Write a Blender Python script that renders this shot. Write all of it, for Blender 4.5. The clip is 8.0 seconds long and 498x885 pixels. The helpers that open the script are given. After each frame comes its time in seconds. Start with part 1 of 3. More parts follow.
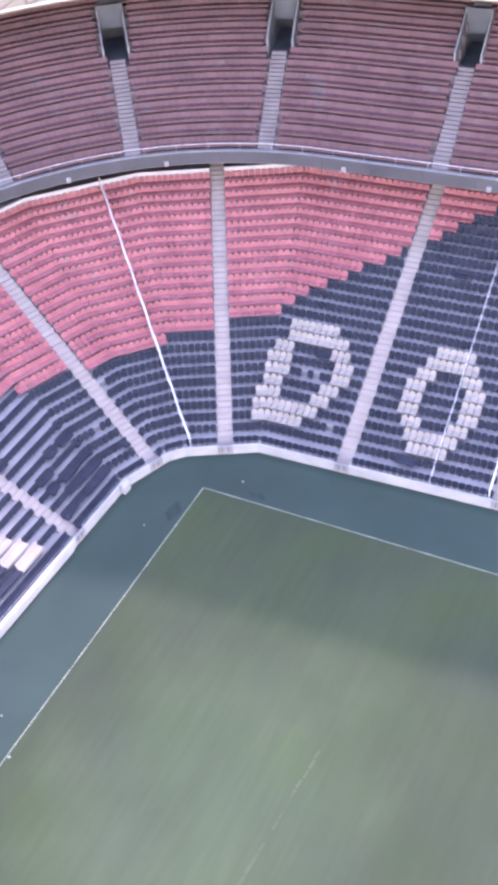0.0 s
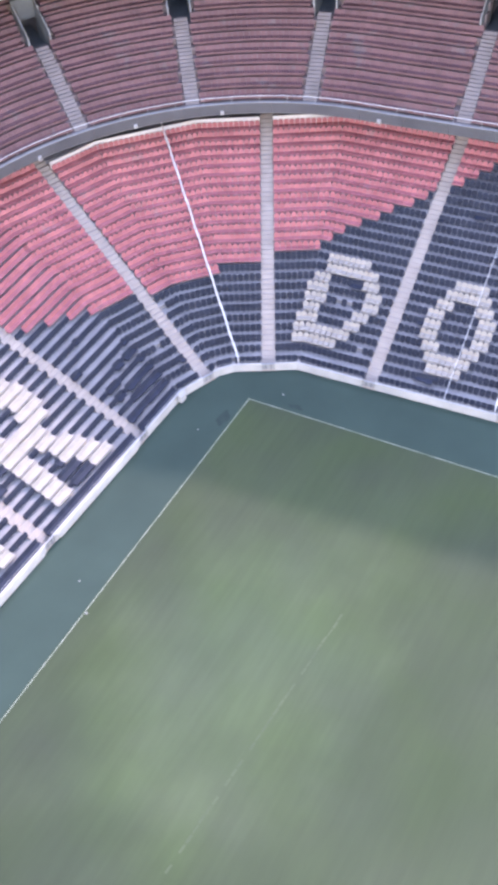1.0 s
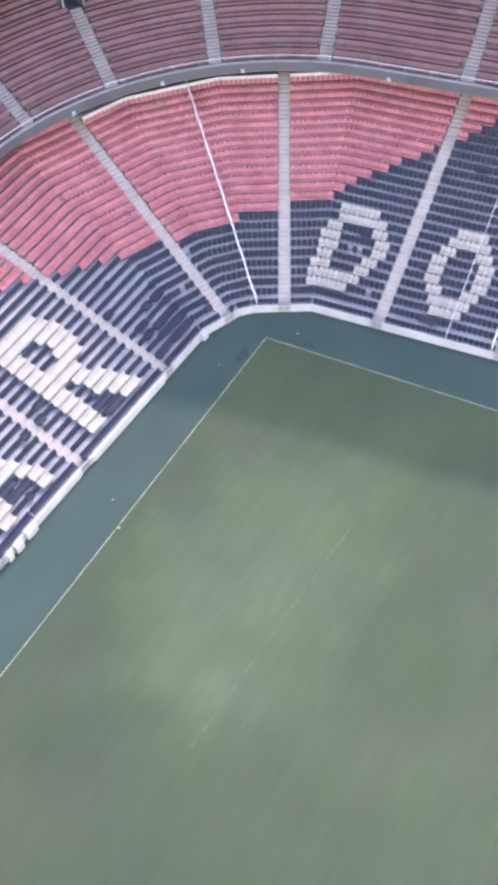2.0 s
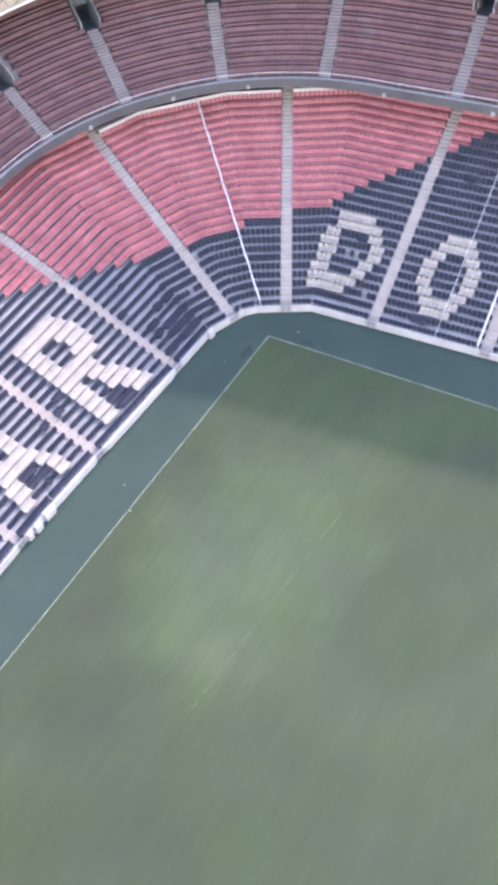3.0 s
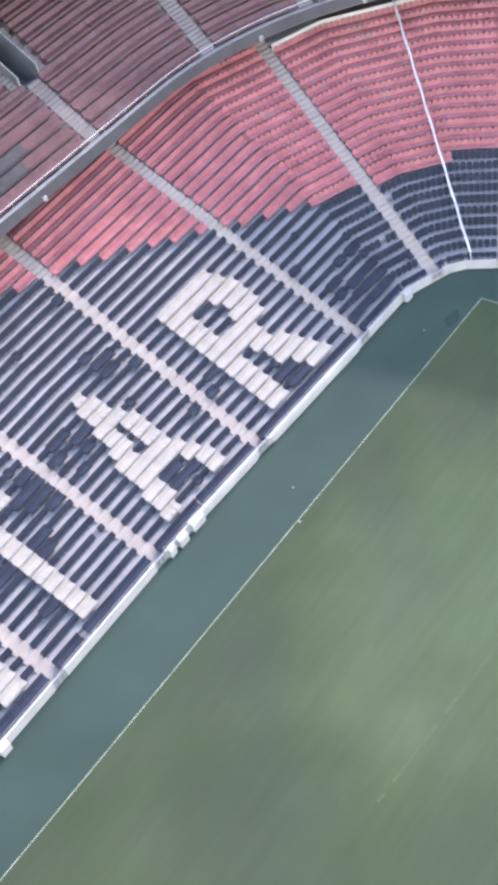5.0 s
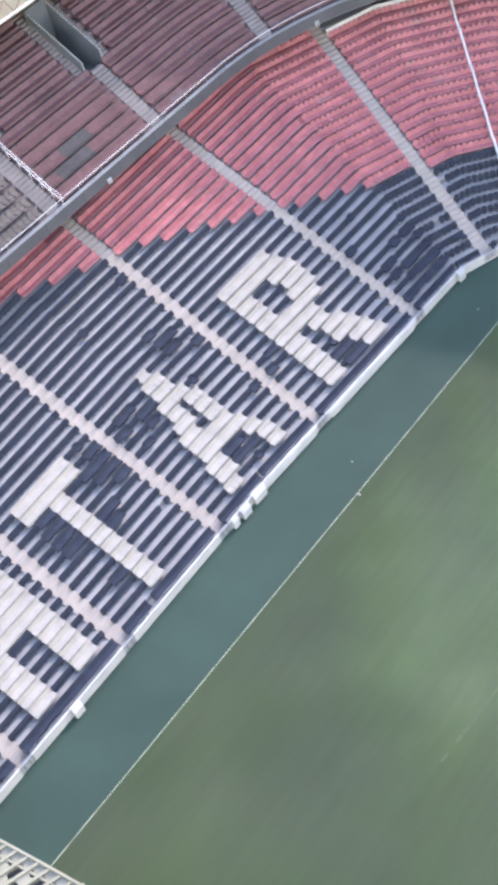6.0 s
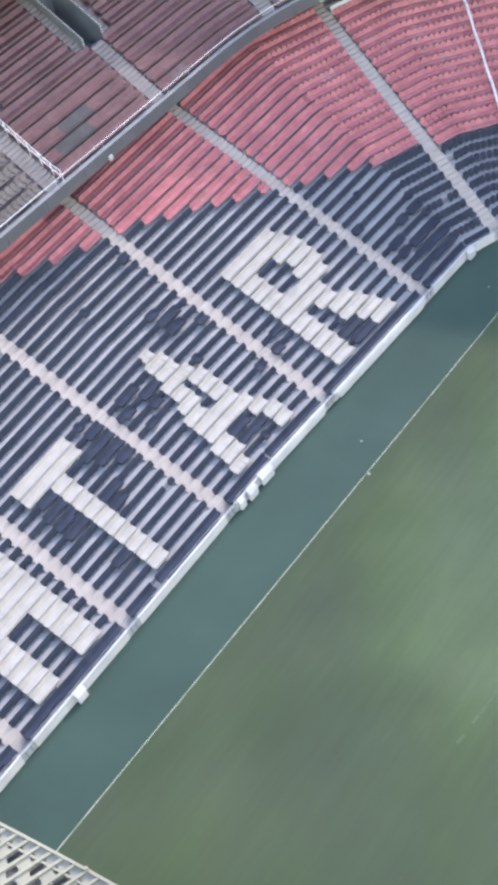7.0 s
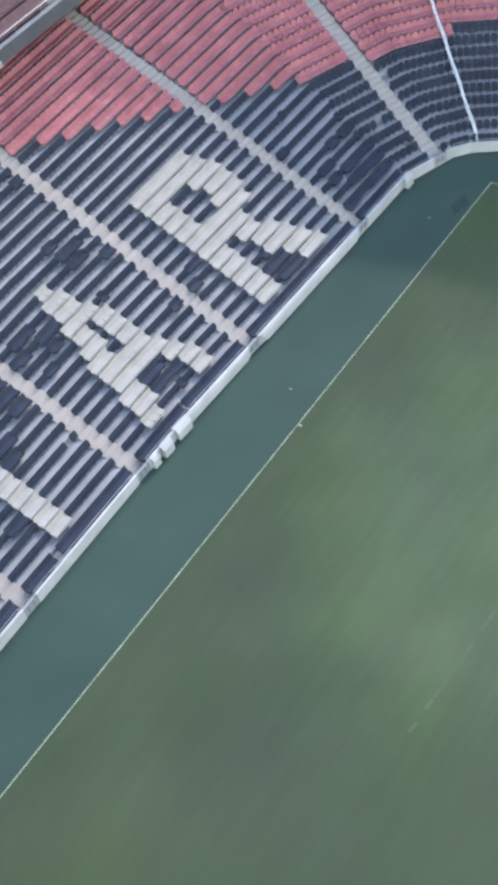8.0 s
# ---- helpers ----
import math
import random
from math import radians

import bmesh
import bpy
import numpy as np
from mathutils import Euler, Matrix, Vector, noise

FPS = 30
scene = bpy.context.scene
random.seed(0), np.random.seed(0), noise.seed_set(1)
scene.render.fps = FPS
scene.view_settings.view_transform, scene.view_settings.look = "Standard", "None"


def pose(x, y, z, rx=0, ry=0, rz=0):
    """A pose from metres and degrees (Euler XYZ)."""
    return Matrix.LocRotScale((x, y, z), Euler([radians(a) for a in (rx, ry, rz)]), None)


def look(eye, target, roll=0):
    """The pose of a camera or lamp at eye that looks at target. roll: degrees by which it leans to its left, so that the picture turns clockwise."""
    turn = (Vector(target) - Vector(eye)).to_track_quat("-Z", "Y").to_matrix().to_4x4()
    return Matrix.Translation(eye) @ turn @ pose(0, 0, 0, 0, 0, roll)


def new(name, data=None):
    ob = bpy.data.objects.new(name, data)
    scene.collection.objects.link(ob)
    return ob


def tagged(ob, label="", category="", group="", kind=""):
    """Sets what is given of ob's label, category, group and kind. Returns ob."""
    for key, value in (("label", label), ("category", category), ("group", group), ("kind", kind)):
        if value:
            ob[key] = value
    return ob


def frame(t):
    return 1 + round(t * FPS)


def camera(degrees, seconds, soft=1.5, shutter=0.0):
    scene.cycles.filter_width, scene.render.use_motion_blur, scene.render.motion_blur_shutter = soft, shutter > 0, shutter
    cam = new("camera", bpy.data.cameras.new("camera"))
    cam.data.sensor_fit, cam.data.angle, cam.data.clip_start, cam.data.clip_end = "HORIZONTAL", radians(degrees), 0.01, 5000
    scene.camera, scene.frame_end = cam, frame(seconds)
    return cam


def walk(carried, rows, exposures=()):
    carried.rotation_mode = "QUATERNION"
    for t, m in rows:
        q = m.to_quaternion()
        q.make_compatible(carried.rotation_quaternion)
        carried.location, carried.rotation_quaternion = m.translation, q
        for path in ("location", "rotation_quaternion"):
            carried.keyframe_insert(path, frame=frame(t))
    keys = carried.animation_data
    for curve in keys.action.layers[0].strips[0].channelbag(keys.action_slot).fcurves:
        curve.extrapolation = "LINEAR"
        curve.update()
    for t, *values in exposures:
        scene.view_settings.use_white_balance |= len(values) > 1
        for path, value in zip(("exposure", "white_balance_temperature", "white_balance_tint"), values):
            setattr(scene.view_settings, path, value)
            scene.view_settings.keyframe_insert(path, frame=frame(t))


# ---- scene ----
cam = camera(24.0, 8.0, soft=4.4)
PATH = [
    (0, (33.54, -51.67, 57.53), (18.61, -25.48, 31.24), -5.13),
    (0.5, (37.63, -56.50, 64.77), (22.05, -32.08, 37.19), -6.56),
    (1, (38.48, -61.24, 65.72), (23.15, -37.11, 37.74), -5.62),
    (1.5, (39.95, -65.12, 68.31), (24.68, -42.01, 39.45), -6.16),
    (3, (47.37, -71.62, 76.17), (31.36, -49.30, 47.10), -7.48),
    (3.5, (48.40, -73.93, 78.48), (31.55, -52.04, 49.55), -8.48),
    (3.8, (45.30, -69.47, 73.59), (27.71, -48.14, 44.70), -9.71),
    (4, (42.56, -65.52, 69.25), (24.31, -44.68, 40.40), -10.80),
    (4.2, (39.34, -62.26, 64.77), (20.53, -41.99, 35.89), -11.93),
    (4.5, (35.71, -58.59, 59.72), (16.26, -38.95, 30.81), -13.20),
    (5, (36.02, -58.91, 60.00), (15.28, -40.41, 31.23), -15.50),
    (6.5, (35.41, -62.91, 61.87), (14.03, -45.26, 33.04), -16.99),
    (7, (35.17, -62.63, 58.54), (13.63, -44.74, 29.98), -17.25),
    (7.5, (32.01, -59.33, 53.65), (11.59, -41.24, 24.40), -16.44),
    (8, (30.30, -59.03, 50.78), (11.44, -40.18, 20.97), -13.99),
]
walk(cam, [(t, look(eye, target, roll)) for t, eye, target, roll in PATH],
     exposures=[(0.0, 2.70, 6950, 46), (1.5, 2.6, 7300, 32), (3.5, 2.57, 7350, 34), (5.0, 2.42, 7350, 26), (6.5, 2.31, 7300, 22), (7.25, 2.21, 7200, 18), (8.0, 1.98, 7100, 14)])

# ---- light: hazy sun from beyond the short end, bright sky ----
SUN_ELEV, SUN_AZ = 34.0, -5.0
world = bpy.data.worlds.new("hazy_sky")
scene.world = world
world.use_nodes = True
wn, wl = world.node_tree.nodes, world.node_tree.links
sky = wn.new("ShaderNodeTexSky")
sky.sky_type, sky.sun_disc = "NISHITA", False
sky.sun_elevation, sky.sun_rotation = radians(SUN_ELEV), radians(SUN_AZ)
sky.air_density, sky.dust_density, sky.ozone_density = 1.5, 0.5, 0.3
wl.new(sky.outputs["Color"], wn["Background"].inputs["Color"])
wn["Background"].inputs["Strength"].default_value = 0.15
lamp = bpy.data.lights.new("sun", "SUN")
lamp.energy, lamp.angle, lamp.color = 0.6, radians(1.8), (1.0, 0.98, 0.95)
sun = new("sun", lamp)
az, el = radians(SUN_AZ), radians(SUN_ELEV)
sun.matrix_world = look((math.sin(az) * 200, math.cos(az) * 200, math.tan(el) * 200), (0, 0, 0))


# ---- materials ----
def material(name, low, high, rough=0.7, scale=3.0, fine=60.0, bump=0.15, metal=0.0, each=0.0, spots=None, spot_scale=0.6, spot_at=0.62, island=False, roam=5.0):
    """Two scales of colour noise, fine relief, an optional change from piece to piece and worn or soiled spots."""
    m = bpy.data.materials.new(name)
    m.use_nodes = True
    nodes, links = m.node_tree.nodes, m.node_tree.links
    bsdf = nodes["Principled BSDF"]
    geo = nodes.new("ShaderNodeNewGeometry")
    big, small = nodes.new("ShaderNodeTexNoise"), nodes.new("ShaderNodeTexNoise")
    big.inputs["Scale"].default_value, big.inputs["Detail"].default_value = 1.0 / scale, roam
    small.inputs["Scale"].default_value, small.inputs["Detail"].default_value = fine, 3.0
    for n in (big, small):
        links.new(geo.outputs["Position"], n.inputs["Vector"])
    mix = nodes.new("ShaderNodeMix")
    mix.data_type = "RGBA"
    mix.inputs[6].default_value, mix.inputs[7].default_value = (*low, 1), (*high, 1)
    add = nodes.new("ShaderNodeMath")
    add.operation, add.use_clamp = "MULTIPLY_ADD", True
    add.inputs[1].default_value = 0.45
    links.new(small.outputs["Fac"], add.inputs[0])
    ramp = nodes.new("ShaderNodeMapRange")
    ramp.inputs[1].default_value, ramp.inputs[2].default_value = 0.3, 0.7
    ramp.inputs[3].default_value, ramp.inputs[4].default_value = -0.2, 0.75
    links.new(big.outputs["Fac"], ramp.inputs[0])
    links.new(ramp.outputs[0], add.inputs[2])
    links.new(add.outputs[0], mix.inputs[0])
    colour = mix.outputs[2]
    if spots:
        spot, cut, over = nodes.new("ShaderNodeTexNoise"), nodes.new("ShaderNodeMapRange"), nodes.new("ShaderNodeMix")
        spot.inputs["Scale"].default_value, spot.inputs["Detail"].default_value, spot.inputs["Roughness"].default_value = spot_scale, 9.0, 0.7
        links.new(geo.outputs["Position"], spot.inputs["Vector"])
        cut.inputs[1].default_value, cut.inputs[2].default_value = spot_at, spot_at + 0.06
        links.new(spot.outputs["Fac"], cut.inputs[0])
        over.data_type = "RGBA"
        over.inputs[7].default_value = (*spots, 1)
        links.new(colour, over.inputs[6])
        links.new(cut.outputs[0], over.inputs[0])
        colour = over.outputs[2]
    if each:
        hsv, vary = nodes.new("ShaderNodeHueSaturation"), nodes.new("ShaderNodeMapRange")
        vary.inputs[3].default_value, vary.inputs[4].default_value = 1 - each, 1 + each
        if island:
            links.new(geo.outputs["Random Per Island"], vary.inputs[0])
        else:
            info = nodes.new("ShaderNodeObjectInfo")
            links.new(info.outputs["Random"], vary.inputs[0])
        links.new(vary.outputs[0], hsv.inputs["Value"])
        links.new(colour, hsv.inputs["Color"])
        colour = hsv.outputs["Color"]
    links.new(colour, bsdf.inputs["Base Color"])
    bsdf.inputs["Roughness"].default_value, bsdf.inputs["Metallic"].default_value = rough, metal
    if bump:
        b = nodes.new("ShaderNodeBump")
        b.inputs["Strength"].default_value, b.inputs["Distance"].default_value = bump, 0.02
        links.new(small.outputs["Fac"], b.inputs["Height"])
        links.new(b.outputs["Normal"], bsdf.inputs["Normal"])
    return m


def turf_material():
    """Patchy grass: broad patches, long mowing streaks, thin yellowed spots and fine blades."""
    m = material("turf", (0.0418, 0.0645, 0.0345), (0.0562, 0.084, 0.038), 0.9, 13.0, 14.0, 0.5, roam=2.0)
    nodes, links = m.node_tree.nodes, m.node_tree.links
    bsdf = nodes["Principled BSDF"]
    base = bsdf.inputs["Base Color"].links[0].from_socket
    geo, place, streak, hsv, span = (nodes.new("ShaderNode" + k) for k in ("NewGeometry", "Mapping", "TexNoise", "HueSaturation", "MapRange"))
    place.inputs["Scale"].default_value = (0.38, 0.11, 1.0)
    links.new(geo.outputs["Position"], place.inputs["Vector"])
    links.new(place.outputs["Vector"], streak.inputs["Vector"])
    streak.inputs["Scale"].default_value, streak.inputs["Detail"].default_value, streak.inputs["Roughness"].default_value = 1.0, 6.0, 0.6
    span.inputs[1].default_value, span.inputs[2].default_value = 0.3, 0.7
    span.inputs[3].default_value, span.inputs[4].default_value = 0.92, 1.09
    links.new(streak.outputs["Fac"], span.inputs[0])
    # narrow mowing streaks along the pitch
    lanes, fine, lane = nodes.new("ShaderNodeMapping"), nodes.new("ShaderNodeTexNoise"), nodes.new("ShaderNodeMapRange")
    lanes.inputs["Scale"].default_value, lanes.inputs["Rotation"].default_value = (2.2, 0.16, 1.0), (0.0, 0.0, radians(-3.0))
    links.new(geo.outputs["Position"], lanes.inputs["Vector"])
    links.new(lanes.outputs["Vector"], fine.inputs["Vector"])
    fine.inputs["Scale"].default_value, fine.inputs["Detail"].default_value = 1.0, 4.0
    lane.inputs[1].default_value, lane.inputs[2].default_value = 0.3, 0.7
    lane.inputs[3].default_value, lane.inputs[4].default_value = 0.94, 1.06
    links.new(fine.outputs["Fac"], lane.inputs[0])
    # turf lighter in a soft oval inside the corner, darker outwards, ragged border
    shift, away, rag, reach, oval = (nodes.new("ShaderNode" + k) for k in ("Mapping", "VectorMath", "TexNoise", "Math", "MapRange"))
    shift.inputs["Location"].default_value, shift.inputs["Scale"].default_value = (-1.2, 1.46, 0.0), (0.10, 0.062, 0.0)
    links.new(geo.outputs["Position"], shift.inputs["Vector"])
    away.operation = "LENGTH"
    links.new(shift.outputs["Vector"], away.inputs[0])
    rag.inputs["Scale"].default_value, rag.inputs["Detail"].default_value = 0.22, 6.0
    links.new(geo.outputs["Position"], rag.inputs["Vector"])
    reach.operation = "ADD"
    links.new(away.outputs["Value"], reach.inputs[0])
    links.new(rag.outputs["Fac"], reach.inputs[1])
    oval.interpolation_type = "SMOOTHSTEP"
    oval.inputs[1].default_value, oval.inputs[2].default_value = 0.6, 1.8
    oval.inputs[3].default_value, oval.inputs[4].default_value = 1.27, 0.83
    links.new(reach.outputs[0], oval.inputs[0])
    worth = span.outputs[0]
    for more in (lane, oval):
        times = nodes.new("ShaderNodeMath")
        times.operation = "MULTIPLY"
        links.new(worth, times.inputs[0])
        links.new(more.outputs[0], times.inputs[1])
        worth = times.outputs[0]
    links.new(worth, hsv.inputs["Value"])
    links.new(base, hsv.inputs["Color"])
    blotch, wide = nodes.new("ShaderNodeTexNoise"), nodes.new("ShaderNodeMapRange")
    blotch.inputs["Scale"].default_value, blotch.inputs["Detail"].default_value = 0.14, 5.0
    links.new(geo.outputs["Position"], blotch.inputs["Vector"])
    wide.inputs[1].default_value, wide.inputs[2].default_value = 0.3, 0.7
    wide.inputs[3].default_value, wide.inputs[4].default_value = 0.86, 1.14
    links.new(blotch.outputs["Fac"], wide.inputs[0])
    links.new(wide.outputs[0], hsv.inputs["Saturation"])
    links.new(hsv.outputs["Color"], bsdf.inputs["Base Color"])
    return m


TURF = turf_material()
FADED = material("faded_turf_paint", (0.056, 0.083, 0.046), (0.088, 0.116, 0.064), 0.9, 2.0, 8.0, 0.3)
DAMP = material("damp_carpet", (0.016, 0.037, 0.032), (0.026, 0.053, 0.045), 0.9, 0.6, 20.0, 0.2)
# upper tier treads: terrace concrete with the roof's shade put into its colour
UPCON = material("shaded_terrace_concrete", (0.175, 0.135, 0.146), (0.25, 0.198, 0.208), 0.9, 2.0, 25.0, 0.3, each=0.06)
PANE = material("dusty_roof_pane", (0.26, 0.25, 0.205), (0.34, 0.325, 0.27), 0.9, 0.7, 20.0, 0.05)
APRON = material("apron_carpet", (0.02, 0.048, 0.0385), (0.031, 0.066, 0.0525), 0.85, 6.0, 30.0, 0.3, spots=(0.029, 0.055, 0.047), spot_scale=0.3)
EARTH = material("earth", (0.10, 0.10, 0.08), (0.18, 0.17, 0.13), 0.95, 12.0, 5.0)
LINE = material("line_paint", (0.15, 0.19, 0.14), (0.40, 0.44, 0.36), 0.8, 1.2, 20.0)
WORN_LINE = material("worn_line_paint", (0.08, 0.12, 0.08), (0.30, 0.34, 0.28), 0.8, 1.5, 12.0)
CONCRETE = material("terrace_concrete", (0.272, 0.264, 0.28), (0.385, 0.373, 0.388), 0.85, 2.0, 25.0, 0.3, each=0.04, spots=(0.25, 0.245, 0.265), spot_scale=0.9, spot_at=0.68)
STAIR = material("stair_concrete", (0.325, 0.278, 0.258), (0.405, 0.35, 0.326), 0.85, 1.5, 25.0, 0.3, each=0.03)
# upper stairs: stair concrete darkened to carry the shade beneath the roof
UPSTAIR = material("shaded_stair_concrete", (0.172, 0.15, 0.153), (0.235, 0.207, 0.211), 0.85, 1.5, 25.0, 0.3, each=0.04)
WALL = material("white_wall_paint", (0.41, 0.41, 0.425), (0.53, 0.525, 0.54), 0.6, 1.5, 20.0, 0.1, spots=(0.34, 0.345, 0.35), spot_scale=1.3, spot_at=0.68)
SLOT = material("gate_steel", (0.30, 0.31, 0.33), (0.40, 0.41, 0.44), 0.5, 0.8, 30.0, 0.1, metal=0.3)
FASCIA = material("fascia_panel", (0.074, 0.076, 0.09), (0.112, 0.115, 0.132), 0.6, 2.5, 20.0, 0.1)
STEEL = material("white_steel", (0.66, 0.67, 0.70), (0.80, 0.80, 0.82), 0.4, 0.8, 30.0, 0.05, metal=0.1)
DARK = material("dark_concrete", (0.17, 0.17, 0.19), (0.26, 0.26, 0.29), 0.9, 2.0, 20.0, 0.2)
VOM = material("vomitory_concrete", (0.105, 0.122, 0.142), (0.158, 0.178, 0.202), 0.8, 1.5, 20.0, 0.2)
NAVY = material("navy_plastic", (0.0245, 0.0315, 0.053), (0.038, 0.046, 0.073), 0.6, 1.6, 40.0, 0.05, each=0.10, island=True, spots=(0.09, 0.11, 0.15), spot_scale=0.55, spot_at=0.70)
NAVY.node_tree.nodes["Principled BSDF"].inputs["Specular IOR Level"].default_value = 0.2
RED = material("red_plastic", (0.36, 0.116, 0.14), (0.475, 0.172, 0.196), 0.6, 2.2, 40.0, 0.05, each=0.10, island=True, spots=(0.37, 0.18, 0.20), spot_scale=0.5, spot_at=0.60)
WORN_RED = material("weathered_red_plastic", (0.20, 0.062, 0.080), (0.27, 0.092, 0.110), 0.65, 2.2, 40.0, 0.05, each=0.10, island=True)
GREYED = material("greyed_plastic", (0.118, 0.1, 0.098), (0.172, 0.148, 0.144), 0.65, 2.0, 40.0, 0.05, each=0.08, island=True)
SLATE = material("dark_grey_plastic", (0.058, 0.053, 0.062), (0.088, 0.08, 0.09), 0.65, 2.0, 40.0, 0.05, each=0.08, island=True)
# upper tier seats: the red plastic again, dulled and darkened for the roof's shade
SHADED_RED = material("shaded_red_plastic", (0.122, 0.06, 0.07), (0.176, 0.088, 0.099), 0.65, 3.0, 40.0, 0.05, each=0.10, island=True, spots=(0.145, 0.105, 0.118), spot_scale=0.35, spot_at=0.58)
WHITE = material("white_plastic", (0.338, 0.308, 0.288), (0.42, 0.384, 0.362), 0.5, 1.0, 30.0, 0.05, each=0.05, island=True)
ROOF = material("canopy_paint", (0.25, 0.228, 0.168), (0.33, 0.303, 0.232), 0.65, 4.0, 8.0, 0.2, spots=(0.23, 0.21, 0.158), spot_scale=0.5)
RUSTY = material("stained_truss_paint", (0.15, 0.115, 0.08), (0.23, 0.18, 0.13), 0.7, 1.5, 12.0, 0.2)
ROOFSKIN = material("cream_roof_membrane", (0.235, 0.193, 0.128), (0.3, 0.25, 0.172), 0.7, 3.0, 6.0, 0.2, spots=(0.20, 0.16, 0.105), spot_scale=0.4)
PALE = material("pale_bits", (0.2, 0.21, 0.19), (0.32, 0.33, 0.3), 0.7, 0.3, 30.0)


# ---- mesh helpers ----
def mesh_of(name, verts, faces, mat):
    me = bpy.data.meshes.new(name)
    me.from_pydata([tuple(v) for v in verts], [], [tuple(f) for f in faces])
    me.materials.append(mat)
    me.update()
    return me


def put(name, me, parent=None, m=None, label=""):
    ob = new(name, me)
    if parent:
        ob.parent = parent
    if m is not None:
        ob.matrix_basis = m
    return tagged(ob, label)


def part(name, bm, mat, parent=None, label=""):
    me = bpy.data.meshes.new(name)
    bmesh.ops.recalc_face_normals(bm, faces=bm.faces)
    bm.to_mesh(me)
    bm.free()
    me.materials.append(mat)
    return put(name, me, parent, None, label)


QUADS = [(0, 3, 2, 1), (4, 5, 6, 7), (0, 1, 5, 4), (1, 2, 6, 5), (2, 3, 7, 6), (3, 0, 4, 7)]


def prism(bm, ring, z0, z1):
    """A solid on a ground ring; z0 and z1 are heights or lists of heights."""
    n = len(ring)
    z0 = z0 if isinstance(z0, (list, tuple)) else [z0] * n
    z1 = z1 if isinstance(z1, (list, tuple)) else [z1] * n
    a = [bm.verts.new((x, y, z)) for (x, y), z in zip(ring, z0)]
    b = [bm.verts.new((x, y, z)) for (x, y), z in zip(ring, z1)]
    bm.faces.new(a[::-1])
    bm.faces.new(b)
    for i in range(n):
        j = (i + 1) % n
        bm.faces.new((a[i], a[j], b[j], b[i]))


def tube(bm, a, b, r=0.04, sides=6):
    a, b = Vector(a), Vector(b)
    way = (b - a).normalized()
    side = way.orthogonal().normalized()
    up = way.cross(side)
    rings = []
    for p in (a, b):
        rings.append([bm.verts.new(p + r * (math.cos(2 * math.pi * i / sides) * side + math.sin(2 * math.pi * i / sides) * up)) for i in range(sides)])
    for i in range(sides):
        j = (i + 1) % sides
        bm.faces.new((rings[0][i], rings[0][j], rings[1][j], rings[1][i]))
    bm.faces.new(rings[0][::-1])
    bm.faces.new(rings[1])


def sweep(bm, pts, r=0.04, sides=6):
    """One continuous tube through the points."""
    pts = [Vector(p) for p in pts]
    rings = []
    for j, p in enumerate(pts):
        way = (pts[min(j + 1, len(pts) - 1)] - pts[max(j - 1, 0)]).normalized()
        side = way.cross(Vector((0, 0, 1))).normalized()
        up = side.cross(way)
        rings.append([bm.verts.new(p + r * (math.cos(2 * math.pi * i / sides) * side + math.sin(2 * math.pi * i / sides) * up)) for i in range(sides)])
    for a, b in zip(rings, rings[1:]):
        for i in range(sides):
            bm.faces.new((a[i], a[(i + 1) % sides], b[(i + 1) % sides], b[i]))
    bm.faces.new(rings[0][::-1])
    bm.faces.new(rings[-1])


# ---- plan of the lower tier: six straight faces round the corner ----
# normal's angle from -x towards +y, and distance of the front wall's foot from the pitch corner
FACES = [(-1.05, 6.39), (1.6, 5.15), (22.1, 4.02), (44.7, 3.73), (63.3, 3.49), (87.5, 4.83)]
LAST = len(FACES) - 1
NORMAL = [Vector((-math.cos(radians(a)), math.sin(radians(a)))) for a, _ in FACES]
ALONG = [Vector((math.sin(radians(a)), math.cos(radians(a)))) for a, _ in FACES]
LEFT_END, RIGHT_END = -70.0, 38.0
ROWS, DEPTH, RISE, FRONT, FLOOR = 25, 0.878, 0.426, 0.22, 0.25


def meet(i, o):
    """Where faces i and i + 1 meet, o metres behind the wall's foot."""
    (a, b), (h, k) = (NORMAL[i], NORMAL[i + 1]), (FACES[i][1] + o, FACES[i + 1][1] + o)
    d = a.x * b.y - a.y * b.x
    return Vector(((h * b.y - k * a.y) / d, (a.x * k - b.x * h) / d))


def span(i, o):
    """The stretch of face i along its run at o."""
    lo = LEFT_END if i == 0 else meet(i - 1, o).dot(ALONG[i])
    hi = RIGHT_END if i == LAST else meet(i, o).dot(ALONG[i])
    return lo, hi


def spot(i, along, o):
    return ALONG[i] * along + NORMAL[i] * (FACES[i][1] + o)


# aisles: face and place along it
AISLES = [(0, -61.5), (0, -51.6), (0, -41.9), (0, -31.7), (1, -20.64), (1, -8.05), (2, -1.09), (4, 1.58), (5, 8.72), (5, 20.2), (5, 31.0)]
AISLE_W = 1.14


ROWS_AT = (29, 29, 27, 25, 25, 26)


def taper(i, along):
    """Scale of the long side's row pitch, narrowed away from the corner to fit the camera's view."""
    return 1.0 if i > 1 else 1.0 - 0.0025 * max(0.0, -1.0 - along)


def row_o(k, g=1.0):
    return FRONT + DEPTH * (1.5 + (k - 1.5) * g)


def row_z(k, g=1.0):
    return FLOOR + RISE * (1.5 + (k - 1.5) * g)


# ---- plan of the upper tier: a straight side, an arc and a straight end ----
UC, UR, UEND = Vector((1.30, -3.61)), 26.5, radians(86.2)
UROWS, UDEPTH, URISE, UFLOOR, UEDGE = 16, 0.90, 0.645, 14.60, 0.40


